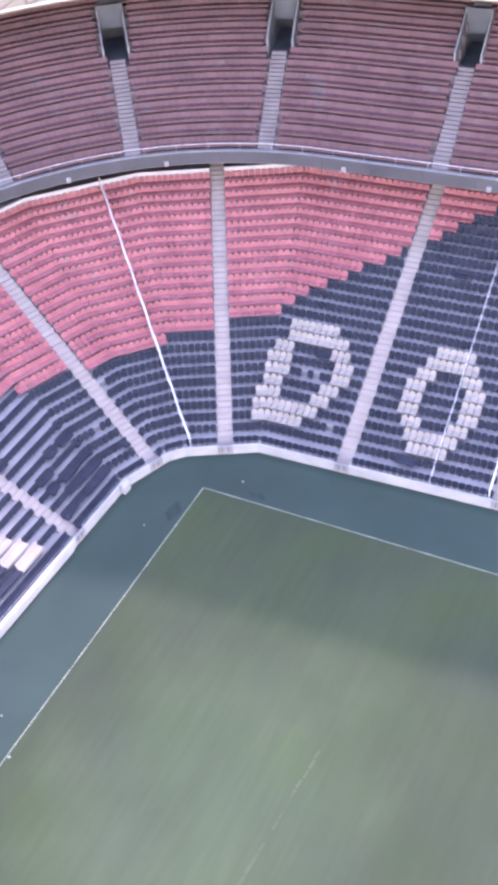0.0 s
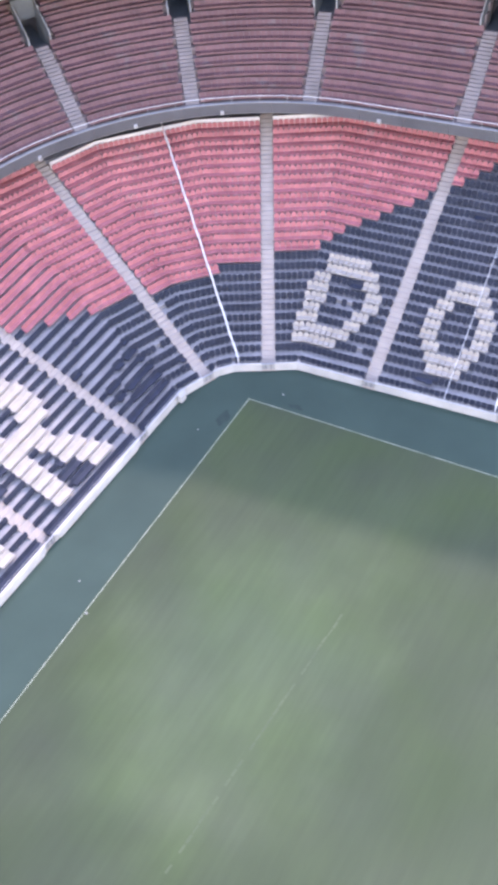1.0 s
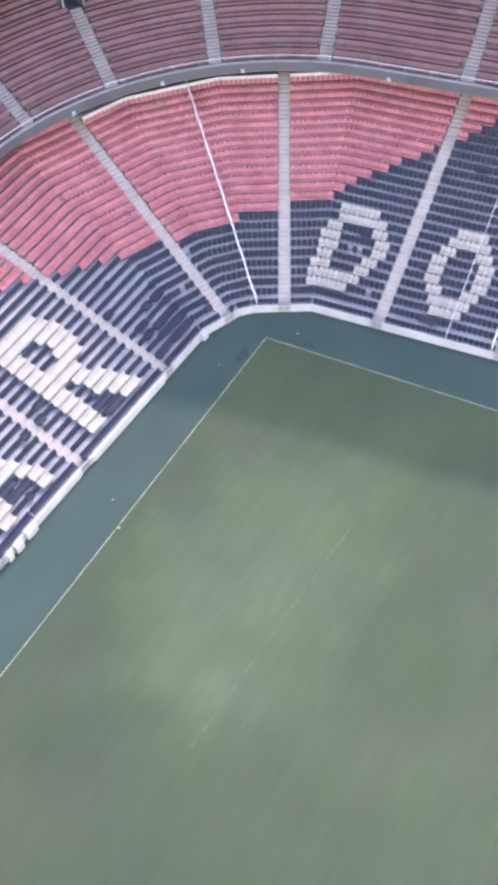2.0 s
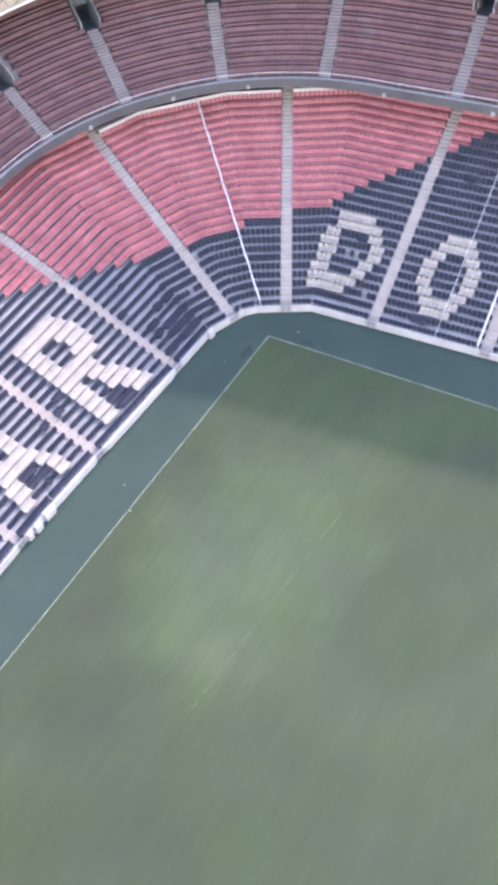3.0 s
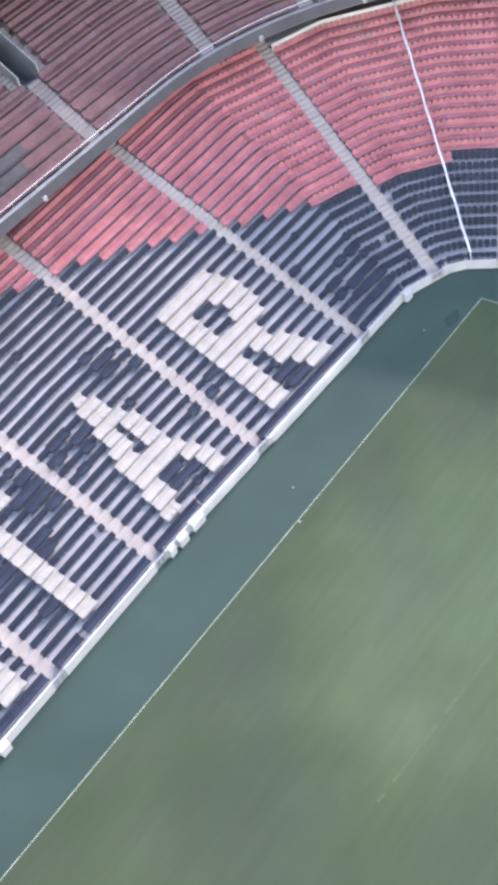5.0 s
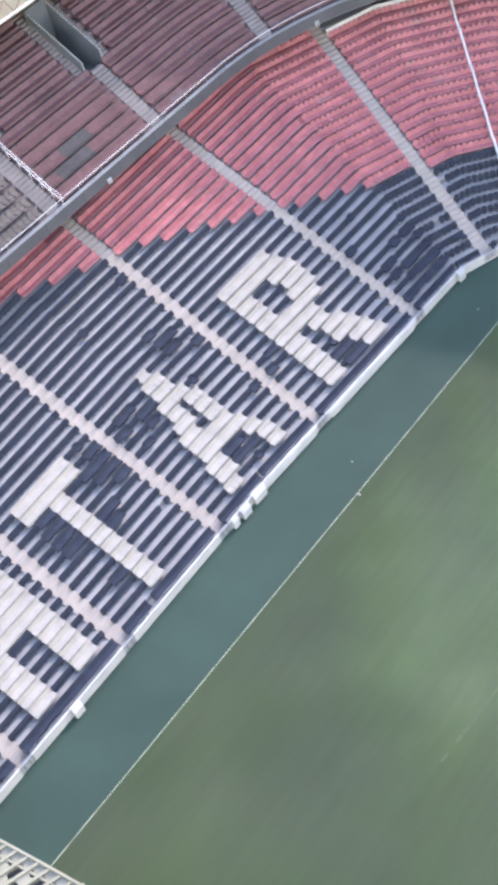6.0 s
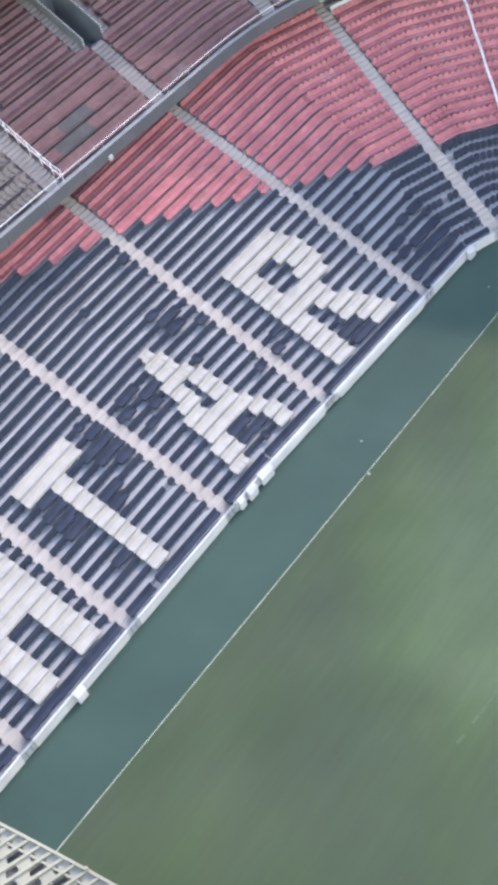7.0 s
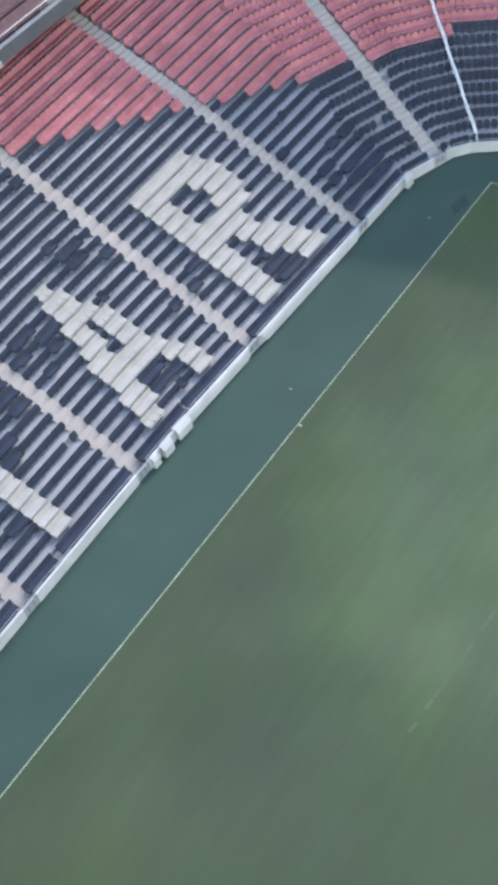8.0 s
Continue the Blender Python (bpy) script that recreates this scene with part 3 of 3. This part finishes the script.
for a, b in zip([U_LEFT] + UAISLES, UAISLES + [U_RIGHT]):
    block = [p for p in places if a <= p[5] < b]
    # the block beyond the railed stair is grey, and a patch beside it is darker still
    dark = [p[:5] for p in block if -16.4 < p[5] < -11.6 and abs((p[2] - UFLOOR) / URISE - 0.9 - 0.22 * (p[5] + 16.4)) < 0.75]
    grey = [p[:5] for p in block if b < -18.0]
    some = [p[:5] for p in block if p[:5] not in grey and p[:5] not in dark]
    if dark:
        seat_field("upper_dark_seats", dark, UPPER_SEAT, SLATE, "patch of dark grey plastic seats in the upper tier", "upper tier seats")
    if grey:
        seat_field("upper_grey_seats", grey, CORNER_SEAT, GREYED, "rows of weathered grey plastic seats in the upper tier", "upper tier seats")
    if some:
        seat_field("upper_red_seats", some, UPPER_SEAT, SHADED_RED, "rows of red plastic upper tier seats, roof shade put into their colour", "upper tier seats")
bm = bmesh.new()
band(bm, U_LEFT, U_RIGHT, 0.02, UEDGE, UFLOOR - 0.6, UFLOOR - 0.02)
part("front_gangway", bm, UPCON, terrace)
bm = bmesh.new()
band(bm, U_LEFT, U_RIGHT, 0.26, 6.0, 13.5, 13.68)
part("soffit", bm, DARK, terrace)

fascia = tagged(new("tier_fascia"), "grey panelled fascia along the upper tier's front", "fascia", kind="structure")
for a in range(int(U_LEFT), int(U_RIGHT), 4):
    bm = bmesh.new()
    band(bm, a + 0.015, a + 3.985, -0.02, 0.25, 13.70, 14.66)
    part("fascia_panel", bm, FASCIA, fascia)
    bm = bmesh.new()
    band(bm, a, a + 4, -0.05, 0.27, 14.66, 14.71)
    part("fascia_cap", bm, SLOT, fascia)
rail = tagged(new("front_railing"), "thin pale steel railing above the fascia", "railing", kind="structure")
for s in steps_between(U_LEFT, U_RIGHT, 2.5):
    bm = bmesh.new()
    p = upper(s, 0.16)[0]
    tube(bm, (*p, 14.70), (*p, 15.25), 0.018, 5)
    part("rail_post", bm, WALL, rail)
bm = bmesh.new()
sweep(bm, [(*upper(s, 0.16)[0], 15.25) for s in steps_between(U_LEFT, U_RIGHT, 1.0)], 0.03, 5)
part("handrail", bm, STEEL, rail)

def upper_step(name, w, part_of_row):
    front = UDEPTH * part_of_row
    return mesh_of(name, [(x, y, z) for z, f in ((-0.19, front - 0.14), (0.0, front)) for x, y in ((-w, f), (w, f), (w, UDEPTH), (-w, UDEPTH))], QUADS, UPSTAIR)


# three small steps to a row
usteps = [upper_step("upper_stair_step", 0.62, j / 3) for j in range(3)]
usides = [upper_step("side_stair_step", 0.38, j / 3) for j in range(3)]
for s in UAISLES:
    p, n = upper(s, 0)
    m = facing(p, n, 0)
    stair = tagged(new("upper_aisle_stair"), "pale concrete stairs between upper tier seat blocks", "stairs", "upper aisles")
    stair.matrix_basis = m
    VOM_O0, VOM_O1 = vom_start(s), vom_start(s) + vom_length(s)
    for k in range(UROWS):
        o, z = UEDGE + UDEPTH * k, UFLOOR + URISE * k
        beside = VOM_O0 + 0.1 < o + UDEPTH and o < VOM_O1 - 0.1
        for j in range(3):
            for x in ((-1.46, 1.46) if s < 10 else ()) if beside else (0.0,):
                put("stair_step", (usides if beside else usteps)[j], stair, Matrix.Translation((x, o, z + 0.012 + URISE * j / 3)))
    vom = tagged(new("vomitory"), "grey concrete entrance well with pale handrails", "vomitory", "upper tier entrances", "structure")
    vom.matrix_basis = m
    zl = UFLOOR + URISE * (VOM_O0 - UEDGE) / UDEPTH
    zh = UFLOOR + URISE * (VOM_O1 - UEDGE) / UDEPTH
    bm = bmesh.new()
    prism(bm, [(-1.2, VOM_O0 - 0.3), (1.2, VOM_O0 - 0.3), (1.2, VOM_O1 + 3.0), (-1.2, VOM_O1 + 3.0)], zl - 1.6, zl - 0.85)
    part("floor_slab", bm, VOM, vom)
    for x in (-1.02, 1.02):
        bm = bmesh.new()
        prism(bm, [(x - 0.09, VOM_O0), (x + 0.09, VOM_O0), (x + 0.09, VOM_O1), (x - 0.09, VOM_O1)], zl - 1.2, [zl + 0.75, zl + 0.75, zh + 0.65, zh + 0.65])
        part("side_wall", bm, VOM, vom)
        bm = bmesh.new()
        tube(bm, (x, VOM_O0, zl + 0.80), (x, VOM_O1, zh + 0.70), 0.03)
        tube(bm, (x, VOM_O0, zl - 0.2), (x, VOM_O0, zl + 0.82), 0.04)
        part("handrail", bm, WALL, vom)
    bm = bmesh.new()
    prism(bm, [(-1.1, VOM_O1 - 0.2), (1.1, VOM_O1 - 0.2), (1.1, VOM_O1 + 0.05), (-1.1, VOM_O1 + 0.05)], zl + 1.2, zh + 0.9)
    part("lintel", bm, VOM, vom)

# back wall of the upper tier
U_BACK = UEDGE + UDEPTH * UROWS
bm = bmesh.new()
band(bm, U_LEFT, U_RIGHT, U_BACK, U_BACK + 0.4, 12.0, 31.0)
tagged(part("upper_back_wall", bm, DARK), "dark concrete wall behind the upper tier", "wall", kind="structure")

# ---- roof over the upper tier, with a lattice truss along its edge ----
ROOF_Z = 25.6


def roof_o(s):
    """How far the roof's edge lies behind the tier's front."""
    return 5.9 - 0.5 * min(1.0, max(0.0, (s + 16.0) / 20.0))


roof = tagged(new("stand_roof"), "cream membrane roof with a cream lattice edge truss", "roof", kind="structure")
bm = bmesh.new()
stops = steps_between(U_LEFT, U_RIGHT, 2.0)
rings = []
for s in stops:
    row = []
    for o, z in ((roof_o(s) + 0.12, ROOF_Z - 0.05), (U_BACK + 3.0, ROOF_Z + 4.3), (U_BACK + 3.0, ROOF_Z + 4.1), (roof_o(s) + 0.12, ROOF_Z - 0.25)):
        row.append(bm.verts.new((*upper(s, o)[0], z)))
    rings.append(row)
for r, t in zip(rings, rings[1:]):
    for i in range(4):
        bm.faces.new((r[i], r[(i + 1) % 4], t[(i + 1) % 4], t[i]))
bm.faces.new(rings[0][::-1])
bm.faces.new(rings[-1])
part("membrane", bm, ROOFSKIN, roof)
bm = bmesh.new()
low = [(*upper(s, roof_o(s))[0], ROOF_Z) for s in stops]
high = [(*upper(s, roof_o(s) + 0.9)[0], ROOF_Z + 0.75) for s in stops]
sweep(bm, low, 0.09)
part("lower_chord", bm, STEEL, roof)
bm = bmesh.new()
sweep(bm, high, 0.07)
part("upper_chord", bm, RUSTY, roof)
for j in range(len(stops) - 1):
    for k in (j, j + 1):
        bm = bmesh.new()
        tube(bm, low[j], high[k], 0.06, 5)
        part("truss_brace", bm, RUSTY, roof)


# ---- lattice canopy, height and ends set to fit the camera's view ----
CAN_Z, CAN_X0, CAN_X1, BAY = 10.0, -6.0, 12.6, 0.68


def can_edge(x):
    """The canopy's front edge, gently curved."""
    return -57.30 + 0.155 * x - 0.0019 * x * x


canopy = tagged(new("lattice_canopy"), "cream steel lattice canopy with rounded openings on columns", "canopy", kind="structure")
stops = steps_between(CAN_X0, CAN_X1, 1.5)
bm = bmesh.new()
for a, b in zip(stops, stops[1:]):
    prism(bm, [(a, can_edge(a) - 0.13), (b, can_edge(b) - 0.13), (b, can_edge(b)), (a, can_edge(a))], CAN_Z - 0.35, CAN_Z + 0.14)
part("edge_beam", bm, ROOF, canopy)
bm = bmesh.new()
for a, b in zip(stops, stops[1:]):
    prism(bm, [(a, can_edge(a) - 0.72), (b, can_edge(b) - 0.72), (b, can_edge(b) - 0.60), (a, can_edge(a) - 0.60)], CAN_Z - 0.2, CAN_Z + 0.02)
part("inner_beam", bm, ROOF, canopy)
bm = bmesh.new()
for a, b in zip(stops, stops[1:]):
    prism(bm, [(a, can_edge(a) - 12.0), (b, can_edge(b) - 12.0), (b, can_edge(b) - 7.9), (a, can_edge(a) - 7.9)], CAN_Z - 0.3, CAN_Z - 0.05)
part("deck_plate", bm, ROOF, canopy)
# dark sheet added below the lattice so that its openings read as shaded
bm = bmesh.new()
for a, b in zip(stops, stops[1:]):
    prism(bm, [(a, can_edge(a) - 12.0), (b, can_edge(b) - 12.0), (b, can_edge(b) - 0.2), (a, can_edge(a) - 0.2)], CAN_Z - 0.75, CAN_Z - 0.55)
part("backing_sheet", bm, DARK, canopy)
LEAN = Matrix.Rotation(radians(-21.0), 4, "Z")
rib_mesh = mesh_of("rib", [(x, y, z) for z in (-0.3, 0.10) for x, y in ((-0.07, -8.4), (0.07, -8.4), (0.07, -0.13), (-0.07, -0.13))], QUADS, ROOF)
web = [(-0.29, -0.56), (-0.19, -0.38), (0.0, -0.31), (0.19, -0.38), (0.29, -0.56), (0.29, 0.56), (0.19, 0.38), (0.0, 0.31), (-0.19, 0.38), (-0.29, 0.56)]
pane_mesh = mesh_of("pane", [(x, y, z) for z in (-0.10, -0.06) for x, y in ((-0.28, -0.68), (0.28, -0.68), (0.28, -0.13), (-0.28, -0.13))], QUADS, PANE)
tie_mesh = mesh_of("tie_plate", [(x, y, z) for z in (-0.14, -0.03) for x, y in web],
                   [tuple(range(9, -1, -1)), tuple(range(10, 20))] + [(j, (j + 1) % 10, (j + 1) % 10 + 10, j + 10) for j in range(10)], ROOF)
for j in range(int((CAN_X1 - CAN_X0) / BAY)):
    x = CAN_X0 + BAY * (j + 0.5)
    put("rib", rib_mesh, canopy, Matrix.Translation((x, can_edge(x), CAN_Z)) @ LEAN)
    x += BAY / 2
    put("pane", pane_mesh, canopy, Matrix.Translation((x, can_edge(x), CAN_Z)) @ LEAN)
    for k in range(6):
        put("tie_plate", tie_mesh, canopy, Matrix.Translation((x, can_edge(x), CAN_Z)) @ LEAN @ Matrix.Translation((0, -1.25 - 1.3 * k - (0.65 if j % 2 else 0.0), 0)))
# unseen columns added to hold the canopy up
for x in (-3.6, 3.0, 9.0):
    bm = bmesh.new()
    tube(bm, (x, can_edge(x) - 10.0, -0.05), (x, can_edge(x) - 10.0, CAN_Z - 0.28), 0.22, 12)
    part("column", bm, STEEL, canopy)
# small plain knobs on the edge, giving no light
for x in (1.9, 7.9):
    bm = bmesh.new()
    tube(bm, (x, can_edge(x) - 0.06, CAN_Z + 0.1), (x, can_edge(x) - 0.06, CAN_Z + 0.34), 0.09, 8)
    part("edge_knob", bm, ROOF, canopy)

# ---- rails up the slope ----
def slope_rail(f, a, k0, k1, height, r, label, every=2, sway=0.0):
    ob = tagged(new("slope_rail"), label, "railing", "rails up the stand")
    pts = []
    for k in range(k0, k1 + 1):
        p = spot(f, a + sway * math.sin(k * 1.7), row_o(k) + 0.12)
        pts.append((p.x, p.y, row_z(k)))
    for k in range(0, len(pts), every):
        bm = bmesh.new()
        tube(bm, pts[k], (pts[k][0], pts[k][1], pts[k][2] + height), r * 0.7, 6)
        part("post", bm, STEEL, ob)
    bm = bmesh.new()
    sweep(bm, [(p[0], p[1], p[2] + height) for p in pts], r)
    part("top_rail", bm, STEEL, ob)
    bm = bmesh.new()
    sweep(bm, [(p[0], p[1], p[2] + height * 0.5) for p in pts], r * 0.7)
    part("middle_rail", bm, STEEL, ob)
    return ob


slope_rail(3, 0.34, 0, ROWS, 1.0, 0.065, "white tubular divider rail up the corner block", 2, 0.03)
slope_rail(5, 15.15, 0, ROWS - 1, 0.6, 0.022, "thin pale rail through the middle of a block")
slope_rail(5, 19.4, 0, 6, 1.0, 0.06, "white handrail beside the aisle stairs")

# handrail beside one upper stair
rail = tagged(new("stair_rail"), "pale tubular rail beside the upper stairs", "railing", "rails up the stand")
pts = []
for k in range(7):
    p = upper(-18.55 + 0.78, 0.2 + UDEPTH * k)[0]
    pts.append((p.x, p.y, UFLOOR + URISE * max(0, k - 0.4)))
for j, p in enumerate(pts):
    bm = bmesh.new()
    tube(bm, (p[0], p[1], p[2] - 0.2), (p[0], p[1], p[2] + 1.0), 0.03, 6)
    part("post", bm, STEEL, rail)
for name, h in (("top_rail", 1.0), ("middle_rail", 0.55)):
    bm = bmesh.new()
    sweep(bm, [(p[0], p[1], p[2] + h) for p in pts], 0.035)
    part(name, bm, STEEL, rail)

# ---- padding rolls hung over the front wall ----
def padding(f, a, w, h, out, soft=0.11):
    bm = bmesh.new()
    prof = [(-out, 0.03), (-out, h * 0.72), (-out * 0.55, h), (0.10, h), (0.10, h - 0.07), (-0.035, h - 0.07), (-0.035, 0.03)]
    rows = []
    for s in (-w / 2, w / 2):
        rows.append([bm.verts.new((*spot(f, a + s * (0.93 if z < 0.1 else 1.0), o), z)) for o, z in prof])
    n = len(prof)
    for j in range(n):
        bm.faces.new((rows[0][j], rows[0][(j + 1) % n], rows[1][(j + 1) % n], rows[1][j]))
    bm.faces.new(rows[0][::-1])
    bm.faces.new(rows[1])
    ob = part("wall_padding", bm, WALL)
    bevel = ob.modifiers.new("soft", "BEVEL")
    bevel.width, bevel.segments = soft, 3
    return tagged(ob, "white foam padding hung over the low front wall", "padding", "wall paddings")


padding(1, -28.2, 1.3, 0.90, 0.42)
padding(0, -29.6, 0.9, 0.90, 0.38)
padding(0, -30.7, 0.6, 0.90, 0.30)
padding(0, -47.2, 0.8, 0.90, 0.40)
padding(1, -2.6, 0.8, 0.90, 0.40)
# long pads along the wall between two gates
padding(1, -14.35, 11.2, 0.84, 0.16, 0.05)
padding(1, -24.5, 6.4, 0.84, 0.14, 0.05)

# ---- small things ----
for s in (-33.5, -13.4, 10.6, 19.8, 27.6, 41.8, 53.0):
    p, n = upper(s, -0.02)
    box = tagged(new("speaker_box"), "small white loudspeaker box under the fascia", "speaker", "fascia speakers")
    box.matrix_basis = facing(p, n, 13.85)
    bm = bmesh.new()
    prism(bm, [(-0.14, -0.20), (0.14, -0.20), (0.17, 0.0), (-0.17, 0.0)], -0.14, 0.20)
    part("case", bm, WALL, box)
    bm = bmesh.new()
    prism(bm, [(-0.10, -0.22), (0.10, -0.22), (0.10, -0.203), (-0.10, -0.203)], -0.09, 0.15)
    part("grille", bm, SLOT, box)
for name, x, y, r, label in (("sprinkler_cap", 0.17, -24.48, 0.10, "pale round sprinkler cap beside the side line"), ("paper_scrap", -1.94, -22.26, 0.075, "scrap of white paper on the apron"), ("paper_scrap", 2.36, 1.64, 0.085, "scrap of white paper on the apron"), ("paper_scrap", -2.08, -4.94, 0.06, "scrap of white paper on the apron")):
    bm = bmesh.new()
    bmesh.ops.create_icosphere(bm, subdivisions=2, radius=r)
    for v in bm.verts:
        v.co.z = max(v.co.z * (0.5 + 0.35 * noise.noise(v.co * 9)), -0.02)
        v.co.x *= 1.3
        v.co += Vector((x, y, 0.02 if name == "sprinkler_cap" else 0.012))
    tagged(part(name, bm, PALE), label, "sprinkler" if name == "sprinkler_cap" else "litter")
